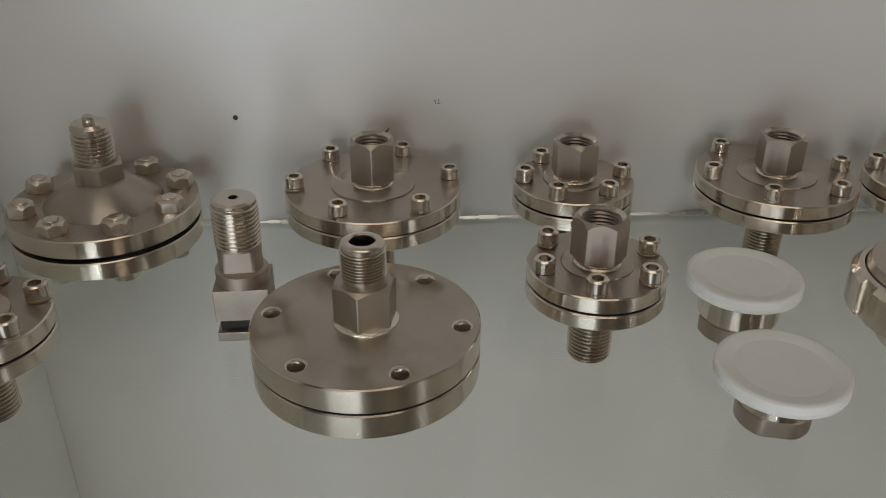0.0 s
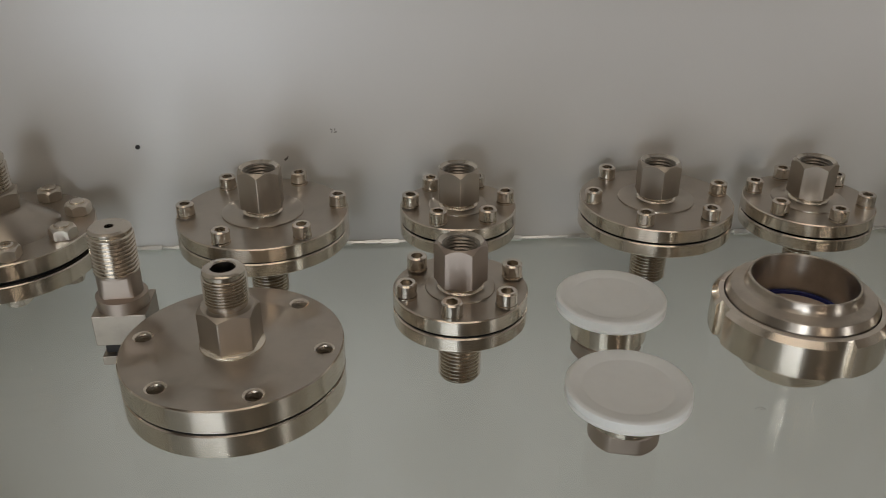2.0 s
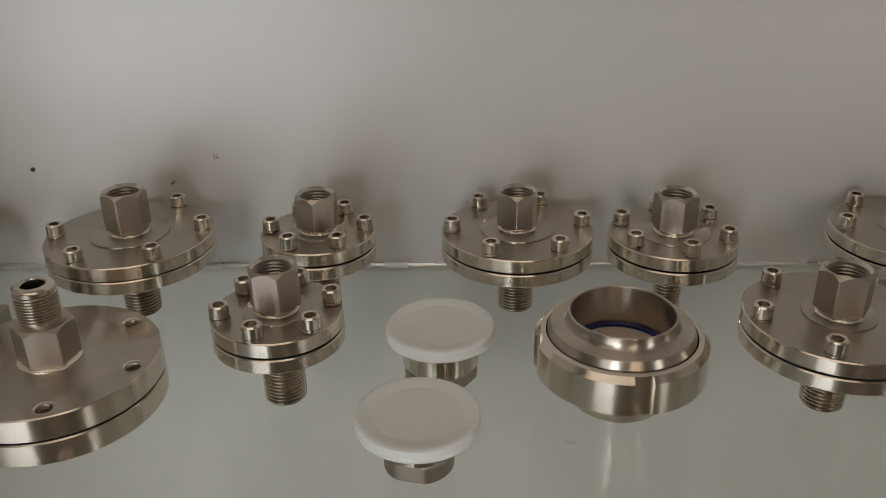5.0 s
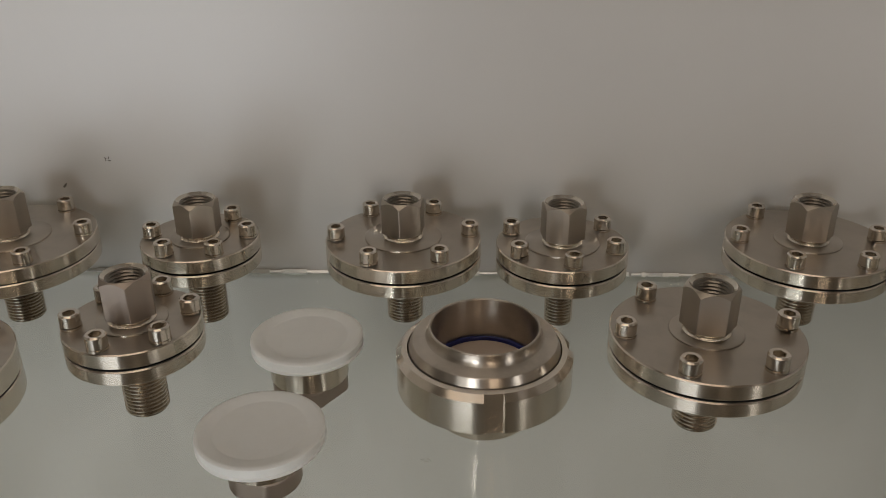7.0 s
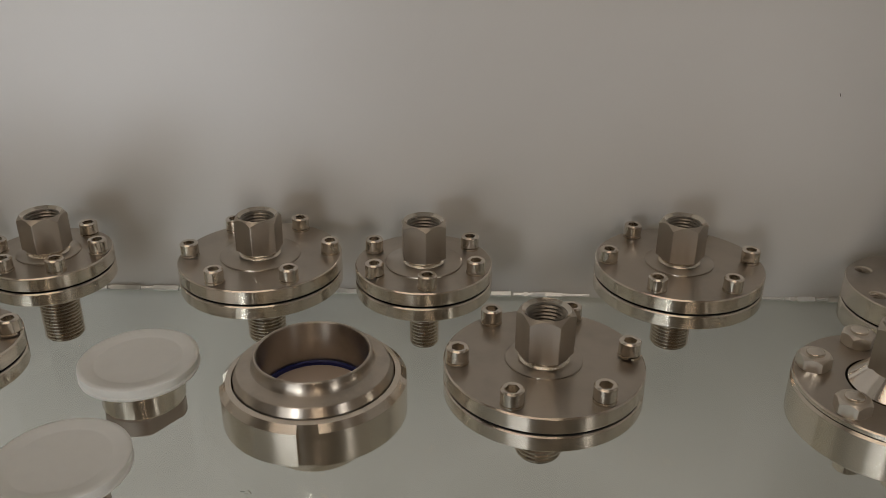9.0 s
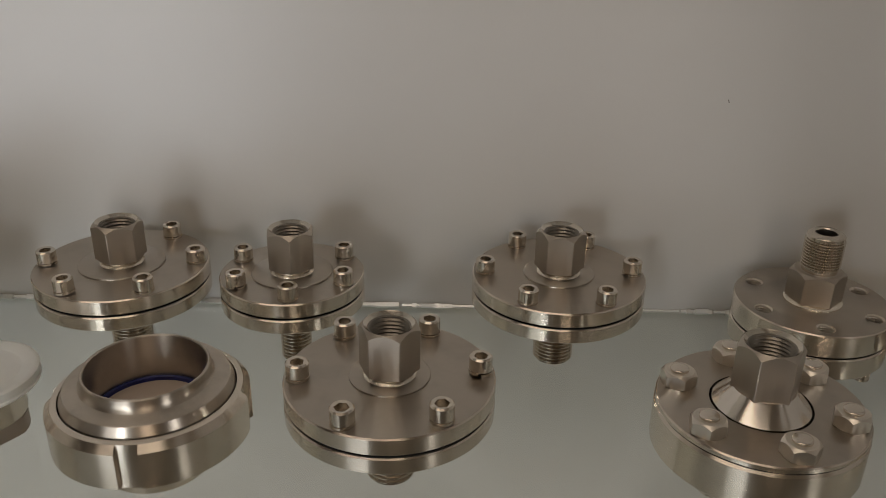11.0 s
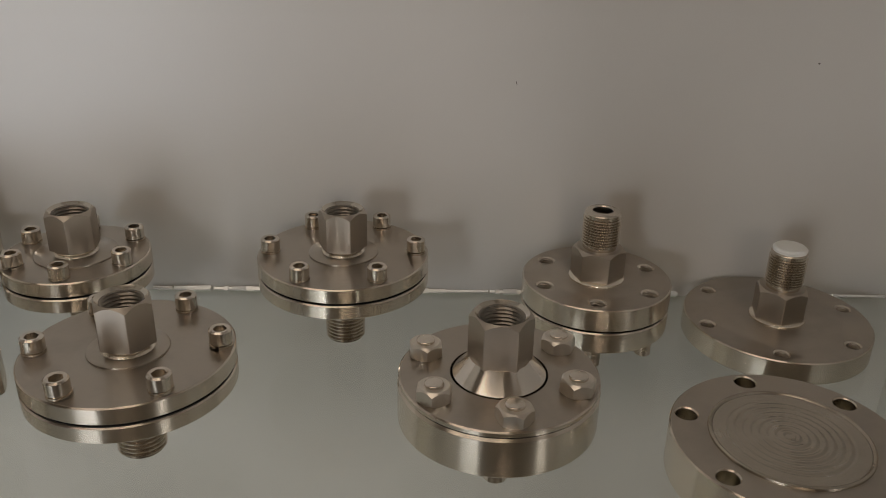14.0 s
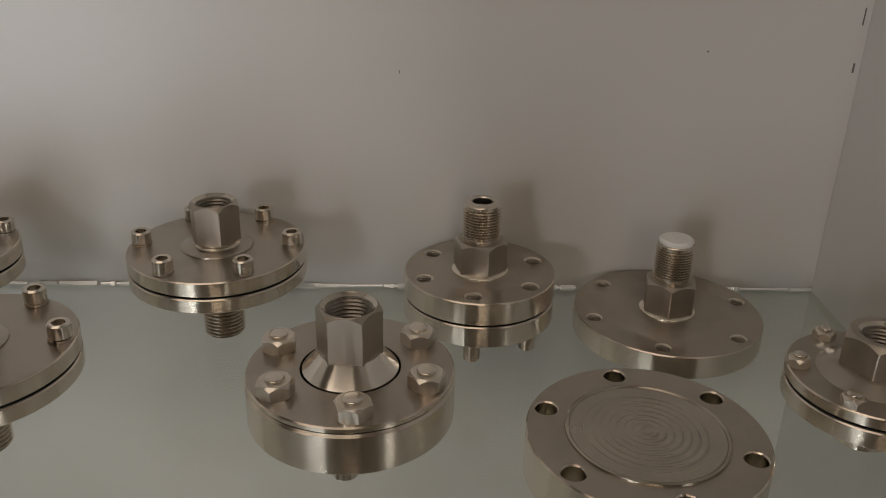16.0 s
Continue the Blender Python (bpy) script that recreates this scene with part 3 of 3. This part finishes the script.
# ---- seals with a male thread on a hexagon ----
def male_top(ob, z_plate, z_hex, top, hexturn, r=0.0098, corner=0.0142, bore=0.0052, capped=False):
    part("weld_collar", turned_mesh("weld_collar", [(corner * 1.04, z_plate - 0.0003), (corner * 1.03, z_plate + 0.0008), (corner * 0.95, z_plate + 0.0016), (corner * 0.8, z_plate + 0.0022), (0, z_plate + 0.0022)], WELD, 48), ob, "bright weld bead")
    part("hexagon", hex_mesh("hexagon", corner, z_plate + 0.0012, z_hex, MILLED, chamfer=0.0016), ob, at=pose(0, 0, 0, 0, 0, hexturn))
    bm = bmesh.new()
    prof = [(r - 0.0010, z_hex - 0.001), (r - 0.0010, z_hex + 0.0021)]
    prof += thread_profile(r, z_hex + 0.0022, top - 0.0034, 0.00142, 0.0013)
    prof += [(r - 0.0006, top - 0.0032), (r - 0.0005, top - 0.0014), (r - 0.0011, top - 0.0006), (r - 0.0022, top)]
    if not capped:
        prof += [(bore + 0.0005, top), (bore, top - 0.0006), (bore, top - 0.02), (0, top - 0.02)]
    else:
        prof += [(0, top)]
    lathe(bm, prof, 48)
    for f in bm.faces:
        c = f.calc_center_median()
        # Inside of the stem bore gets the painted shade
        if math.hypot(c.x, c.y) < bore + 0.0002 and c.z < top - 0.003 and not capped:
            f.material_index = 1
    part("threaded_stem", mesh_of(bm, "threaded_stem", [THREAD, BORE_SHADE]), ob)
    if capped:
        part("plug", turned_mesh("plug", [(r - 0.0012, top - 0.0010), (r - 0.0009, top + 0.0008), (r - 0.0020, top + 0.0018), (0, top + 0.0021)], PLASTIC, 40), ob, "white plastic protective plug")


def male_seal(x, y, radius, bolt_r, base, hexturn, z_low, z_gap, z_top, z_hex, top, label, feet):
    ob = thing("diaphragm_seal", pose(x, y, 0), label, "diaphragm seal", "pressure seals on the shelf")
    holes = ring_points(6, bolt_r, base)
    part("lower_plate", flange_mesh("lower_plate", radius, z_low, z_gap - 0.0005), ob)
    part("gasket", turned_mesh("gasket", [(0, z_gap - 0.0005), (radius - 0.0012, z_gap - 0.0005), (radius - 0.0012, z_gap + 0.0005), (0, z_gap + 0.0005)], GASKET, 96), ob, "thin black gasket")
    part("upper_plate", flange_mesh("upper_plate", radius, z_gap + 0.0005, z_top, holes, 0.0041), ob)
    male_top(ob, z_top, z_hex, top, hexturn)
    if feet:
        foot = stud_mesh(0.0042, SHELF, z_low)
        for hx, hy in holes:
            part("screw_end", foot, ob, at=pose(hx, hy, 0))
    else:
        part("base_ring", turned_mesh("base_ring", [(0, SHELF), (radius * 0.55, SHELF), (radius * 0.55, z_low), (0, z_low)], LIT_SIDE, 64), ob)
    return ob


male_seal(-0.0284, 0.3078, 0.0498, 0.0419, -6, 23, 0.0148, 0.0268, 0.0390, 0.059, 0.0778, "large two-plate stainless steel seal with threaded bolt holes", False)
male_seal(0.5425, 0.4640, 0.0392, 0.0310, 25, 47, 0.0146, 0.0264, 0.0390, 0.0565, 0.0772, "stainless steel seal standing on protruding screw ends", True)


def plate_seal(x, y):
    """Single thick flange with a plugged male stem."""
    ob = thing("diaphragm_seal", pose(x, y, 0), "single stainless steel flange, threaded stem with white plug", "diaphragm seal", "pressure seals on the shelf")
    part("flange", flange_mesh("flange", 0.0493, SHELF, 0.0160, ring_points(6, 0.0418, 17), 0.0038), ob)
    male_top(ob, 0.0160, 0.0345, 0.0560, 22, capped=True)
    return ob


plate_seal(0.6434, 0.4715)


def membrane_flange(x, y):
    """Flange turned upside down, its corrugated membrane facing up."""
    ob = thing("membrane_flange", pose(x, y, 0), "stainless steel flange showing its corrugated round membrane", "flange", "pressure seals on the shelf")
    # Hole walls take the lighter steel as a painted reflection
    part("flange", flange_mesh("flange", 0.0488, SHELF, 0.0240, ring_points(6, 0.0421, 40.5), 0.0046, threaded=False, bore=BRIGHT), ob)
    prof = [(0.0332, 0.0238), (0.0330, 0.0250), (0.0322, 0.0254), (0.0315, 0.0250), (0.0312, 0.0246)]
    steps = 150
    for i in range(1, steps):
        r = 0.0312 * (1 - i / steps)
        wave = 0.00018 * math.cos(2 * math.pi * r / 0.0033) if 0.002 < r < 0.0258 else 0.00004
        prof.append((r, 0.0247 + wave))
    prof.append((0, 0.0248))
    part("membrane", turned_mesh("membrane", prof, MEMB, 96), ob, "thin corrugated steel membrane")
    return ob


MEMB = steel("membrane_steel", rough=(0.22, 0.30), aniso=0.75, bump=0.01, stain=0.06, tint=(0.50, 0.44, 0.37))
membrane_flange(0.6116, 0.3490)


# ---- seal with eight nuts on a domed plate ----
def nut_ring(parent, n, r, base, z, nut=NUT, stud=STUD):
    for x, y in ring_points(n, r, base):
        k = part("hex_nut", nut, parent, at=pose(x, y, z, 0, 0, rnd.uniform(0, 60)))
        part("stud", stud, k)


def domed_seal(x, y):
    ob = thing("diaphragm_seal", pose(x, y, 0), "stainless steel seal, coned plate with eight hexagon nuts", "diaphragm seal", "pressure seals on the shelf")
    R, lo, gap, up = 0.0488, 0.0262, 0.0369, 0.0480
    part("lower_plate", flange_mesh("lower_plate", R, lo, gap - 0.0012), ob)
    part("gasket", turned_mesh("gasket", [(0, gap - 0.0012), (R - 0.003, gap - 0.0012), (R - 0.003, gap + 0.0014), (0, gap + 0.0014)], GASKET, 96), ob, "black gasket in an open gap")
    part("upper_plate", flange_mesh("upper_plate", R, gap + 0.0014, up), ob)
    part("coned_hub", turned_mesh("coned_hub", [(0.0305, up - 0.0004), (0.0302, up + 0.0003), (0.0150, up + 0.0118), (0.0128, up + 0.0128), (0, up + 0.0128)], TURNED, 80), ob)
    part("hexagon", hex_mesh("hexagon", 0.0138, up + 0.0122, up + 0.0222, MILLED, chamfer=0.0012), ob, at=pose(0, 0, 0, 0, 0, 54))
    r, z0 = 0.0102, up + 0.0190
    prof = [(r - 0.0015, z0), (r - 0.0015, z0 + 0.004)] + thread_profile(r, z0 + 0.004, z0 + 0.0185, 0.0020, 0.0010) + [(r - 0.0014, z0 + 0.0187), (r - 0.0014, z0 + 0.0200), (r - 0.0005, z0 + 0.0204), (r - 0.0005, z0 + 0.0222), (r - 0.0018, z0 + 0.0240), (0.0030, z0 + 0.0243), (0.0030, z0 + 0.0270), (0.0022, z0 + 0.0276), (0, z0 + 0.0276)]
    part("threaded_stem", turned_mesh("threaded_stem", prof, THREAD, 48), ob)
    nut_ring(ob, 8, 0.0400, 29, up)
    part("foot", hex_mesh("foot", 0.0085, SHELF, lo, MILLED, chamfer=0.0), ob)
    head = hex_mesh("bolt_head", 0.0070, 0, 0.0045, BOLT, chamfer=0.0008)
    for hx, hy in ring_points(8, 0.0400, 29):
        part("bolt_head", head, ob, at=pose(hx, hy, lo - 0.0045, 0, 0, rnd.uniform(0, 60)))
    return ob


domed_seal(-0.1757, 0.4062)


def thick_seal(x, y):
    """Thick body under a cover plate held by six nuts, with a coned neck in its middle."""
    ob = thing("diaphragm_seal", pose(x, y, 0), "thick stainless steel seal, six hexagon nuts round coned neck", "diaphragm seal", "pressure seals on the shelf")
    R, lo, top = 0.0430, 0.0200, 0.0420
    part("body", flange_mesh("body", R, lo, 0.0388, edge=0.0012), ob)
    part("cover_plate", flange_mesh("cover_plate", R - 0.0003, 0.0392, top, inner=0.0208), ob)
    part("seal_ring", turned_mesh("seal_ring", [(0, 0.0388), (R - 0.0010, 0.0388), (R - 0.0010, 0.0392), (0, 0.0392)], GASKET, 96), ob)
    part("neck_cone", turned_mesh("neck_cone", [(0.0198, 0.0385), (0.0198, 0.0422), (0.0192, 0.0428), (0.0136, 0.0490), (0.0128, 0.0500), (0, 0.0500)], CONE, 80), ob, "polished coned neck")
    part("hex_socket", hex_mesh("hex_socket", 0.0138, 0.0488, 0.0707, MILLED, bore=0.0100), ob, at=pose(0, 0, 0, 0, 0, 59))
    nut = nut_mesh(0.0078, 0.0064)
    nut_ring(ob, 6, 0.0341, -20, top, nut=nut)
    foot = hex_mesh("bolt_head", 0.0060, SHELF, lo, BOLT, chamfer=0.0008)
    for hx, hy in ring_points(6, 0.020, -30):
        part("bolt_head", foot, ob, at=pose(hx, hy, 0))
    return ob


thick_seal(0.4903, 0.3605)


def corner_seal(x, y):
    ob = thing("diaphragm_seal", pose(x, y, 0), "small stainless steel seal with coned hub and large hexagon", "diaphragm seal", "pressure seals on the shelf")
    R, lo, gap, up = 0.0364, 0.0208, 0.0296, 0.0358
    part("lower_plate", flange_mesh("lower_plate", R, lo, gap - 0.0006), ob)
    part("gasket", turned_mesh("gasket", [(0, gap - 0.0006), (R - 0.0015, gap - 0.0006), (R - 0.0015, gap + 0.0008), (0, gap + 0.0008)], GASKET, 80), ob, "thin black gasket")
    part("upper_plate", flange_mesh("upper_plate", R, gap + 0.0008, up), ob)
    part("coned_hub", turned_mesh("coned_hub", [(0.0250, up - 0.0004), (0.0180, up + 0.0035), (0.0160, up + 0.0045), (0, up + 0.0045)], TURNED, 64), ob)
    part("hexagon", hex_mesh("hexagon", 0.0168, up + 0.0040, up + 0.0195, MILLED, bore=0.0095), ob, at=pose(0, 0, 0, 0, 0, 0))
    nut_ring(ob, 6, 0.0316, 52, up, nut=nut_mesh(0.0052, 0.0042), stud=stud_end_mesh(0.0029, 0.0058))
    part("foot", turned_mesh("foot", [(0, SHELF), (0.0125, SHELF), (0.0125, lo), (0, lo)], LIT_SIDE, 48), ob)
    return ob


corner_seal(0.7132, 0.383)


# ---- pipe union with a slotted ring nut ----
def slotted_nut():
    bm = bmesh.new()
    prof = [(0.0300, 0.0230), (0.0390, 0.0234), (0.0408, 0.0246), (0.0408, 0.0406), (0.0380, 0.0433), (0.0356, 0.0437), (0.0353, 0.0400)]
    half, slots = 6.2, (9.5, 99.5, 189.5, 279.5)
    edges = [c + d for c in slots for d in (-half - 0.15, -half, half, half + 0.15)]
    angles = sorted([a for a in range(0, 360, 3) if all(abs(a - e) > 0.8 for e in edges)] + edges)
    rings = []
    for k, (r, z) in enumerate(prof):
        ring = []
        for a in angles:
            inside = any(abs(a - c) <= half for c in slots)
            rr = min(r, 0.0382) if inside and 1 <= k <= 4 else r
            ring.append(bm.verts.new((rr * math.cos(radians(a)), rr * math.sin(radians(a)), z)))
        rings.append(ring)
    for a, b in zip(rings, rings[1:]):
        for i in range(len(angles)):
            j = (i + 1) % len(angles)
            bm.faces.new((a[i], a[j], b[j], b[i]))
    return mesh_of(bm, "ring_nut", LIT_SIDE, 28)


def pipe_union(x, y):
    ob = thing("pipe_union", pose(x, y, 0), "polished stainless steel pipe union, slotted nut and blue seal", "pipe union", "pressure seals on the shelf")
    part("ring_nut", slotted_nut(), ob, "ring nut with four slots")
    part("liner", mesh_of(lathe(bmesh.new(), [(0.0349, 0.0400), (0.0349, 0.0441), (0.0333, 0.0477), (0.0329, 0.0480), (0.0300, 0.0484), (0.0283, 0.0487), (0.0271, 0.0493), (0.0263, 0.0502), (0.0259, 0.0511), (0.0257, 0.0521), (0.0257, 0.0541), (0.0253, 0.0546), (0.0247, 0.0546), (0.0243, 0.0541), (0.0242, 0.0300)], 96), "liner", LINER, 19), ob, "smooth rolled pipe end")
    part("seal_ring", turned_mesh("seal_ring", [(0.0242, 0.0342), (0.0233, 0.0348), (0.0225, 0.0342), (0.0223, 0.0318)], BLUE, 64), ob, "dark blue rubber seal ring")
    part("membrane", turned_mesh("membrane", [(0.0242, 0.0326), (0.0100, 0.0331), (0, 0.0333)], MEMBRANE, 64), ob, "pale flat membrane")
    part("body", turned_mesh("body", [(0, SHELF), (0.0176, SHELF), (0.0180, SHELF + 0.0006), (0.0180, 0.0066), (0.0228, 0.0074), (0.0232, 0.0080), (0.0232, 0.0120), (0.0300, 0.0238), (0.0300, 0.0300), (0, 0.0300)], LIT_SIDE, 80), ob)
    return ob


pipe_union(0.2377, 0.3412)


# ---- plastic-capped fittings ----
def capped_fitting(x, y, turn, zc, label, r_body=0.0192, flat=0.0160):
    ob = thing("capped_fitting", pose(x, y, 0, 0, 0, turn), label, "pipe fitting", "capped fittings")
    bm = bmesh.new()
    n = 64
    lo = []
    for k, z in enumerate((SHELF, SHELF + 0.0008, 0.0120, 0.0128)):
        ring = []
        for i in range(n):
            a = 2 * math.pi * i / n
            r = min(r_body - 0.0006, flat / max(1e-6, math.cos((a % math.pi) - math.pi / 2)))
            if k in (0, 3):
                r -= 0.0006
            ring.append(bm.verts.new((r * math.cos(a), r * math.sin(a), z)))
        lo.append(ring)
    for a, b in zip(lo, lo[1:]):
        for i in range(n):
            bm.faces.new((a[i], a[(i + 1) % n], b[(i + 1) % n], b[i]))
    bm.faces.new(lo[0]), bm.faces.new(lo[-1])
    part("wrench_section", mesh_of(bm, "wrench_section", PINK, 25), ob)
    part("body", turned_mesh("body", [(r_body - 0.0040, 0.0124), (r_body - 0.0006, 0.0130), (r_body, 0.0138), (r_body, zc - 0.0020), (0, zc - 0.0020)], LIT_SIDE, 64), ob)
    part("plastic_cap", turned_mesh("plastic_cap", [(r_body + 0.0001, zc - 0.0026), (0.0262, zc - 0.0028), (0.0272, zc - 0.0025), (0.0275, zc - 0.0016), (0.0268, zc - 0.0009), (0.0270, zc), (0.0274, zc + 0.0022), (0.0273, zc + 0.0031), (0.0266, zc + 0.0036), (0.0252, zc + 0.0037), (0.0240, zc + 0.0033), (0.0212, zc + 0.0032), (0.0202, zc + 0.0027), (0.0194, zc + 0.0026), (0.0090, zc + 0.0028), (0, zc + 0.0029)], PLASTIC, 80), ob, "milky translucent plastic cap")
    return ob


capped_fitting(0.1500, 0.3566, 60, 0.0318, "steel pipe fitting under a milky plastic cap")
capped_fitting(0.1465, 0.2885, -9, 0.0274, "steel pipe fitting with wrench flats, under milky cap", 0.0164, 0.0143)


# ---- block-shaped adapter ----
def block_adapter(x, y):
    ob = thing("thread_adapter", pose(x, y, 0), "stainless steel adapter, threaded top on a square slotted block", "pipe adapter", "pressure seals on the shelf")
    r = 0.0106
    prof = [(r - 0.0014, 0.0560)] + thread_profile(r, 0.0562, 0.0765, 0.00195, 0.0009) + [(r - 0.0006, 0.0770), (r - 0.0006, 0.0785), (r - 0.0018, 0.0795), (0.0022, 0.0795), (0.0020, 0.0720), (0, 0.0720)]
    part("threaded_stem", turned_mesh("threaded_stem", prof, THREAD, 48), ob)
    bm = bmesh.new()
    n, rings = 48, []
    for z in (0.0372, 0.0440, 0.0446, 0.0550, 0.0556, 0.0572):
        ring = []
        for i in range(n):
            a = 2 * math.pi * i / n
            rr = 0.0102 if z > 0.0441 else 0.0122
            px, py = rr * math.cos(a), rr * math.sin(a)
            if 0.0442 < z < 0.0552:
                py = max(-0.0076, min(0.0076, py))
            ring.append(bm.verts.new((px, py, z)))
        rings.append(ring)
    for a, b in zip(rings, rings[1:]):
        for i in range(n):
            bm.faces.new((a[i], a[(i + 1) % n], b[(i + 1) % n], b[i]))
    part("neck", mesh_of(bm, "neck", PINK, 25), ob, at=pose(0, 0, 0, 0, 0, 8))
    part("block", box_mesh("block", -0.0127, 0.0127, -0.0120, 0.0127, 0.0215, 0.0378, BLOCK, 0.0004), ob, at=pose(0, 0, 0, 0, 0, 6))
    # Near-black filler paints the shade in the slot between block and foot
    part("web", box_mesh("web", -0.0135, 0.0110, 0.0020, 0.0120, 0.0080, 0.0216, RECESS_SHADE, 0.0003), ob, at=pose(0, 0, 0, 0, 0, 6))
    part("foot", box_mesh("foot", -0.0148, 0.0125, -0.0020, 0.0130, SHELF, 0.0085, BLOCK, 0.0003), ob, at=pose(0, 0, 0, 0, 0, 6))
    return ob


block_adapter(-0.0895, 0.3435)
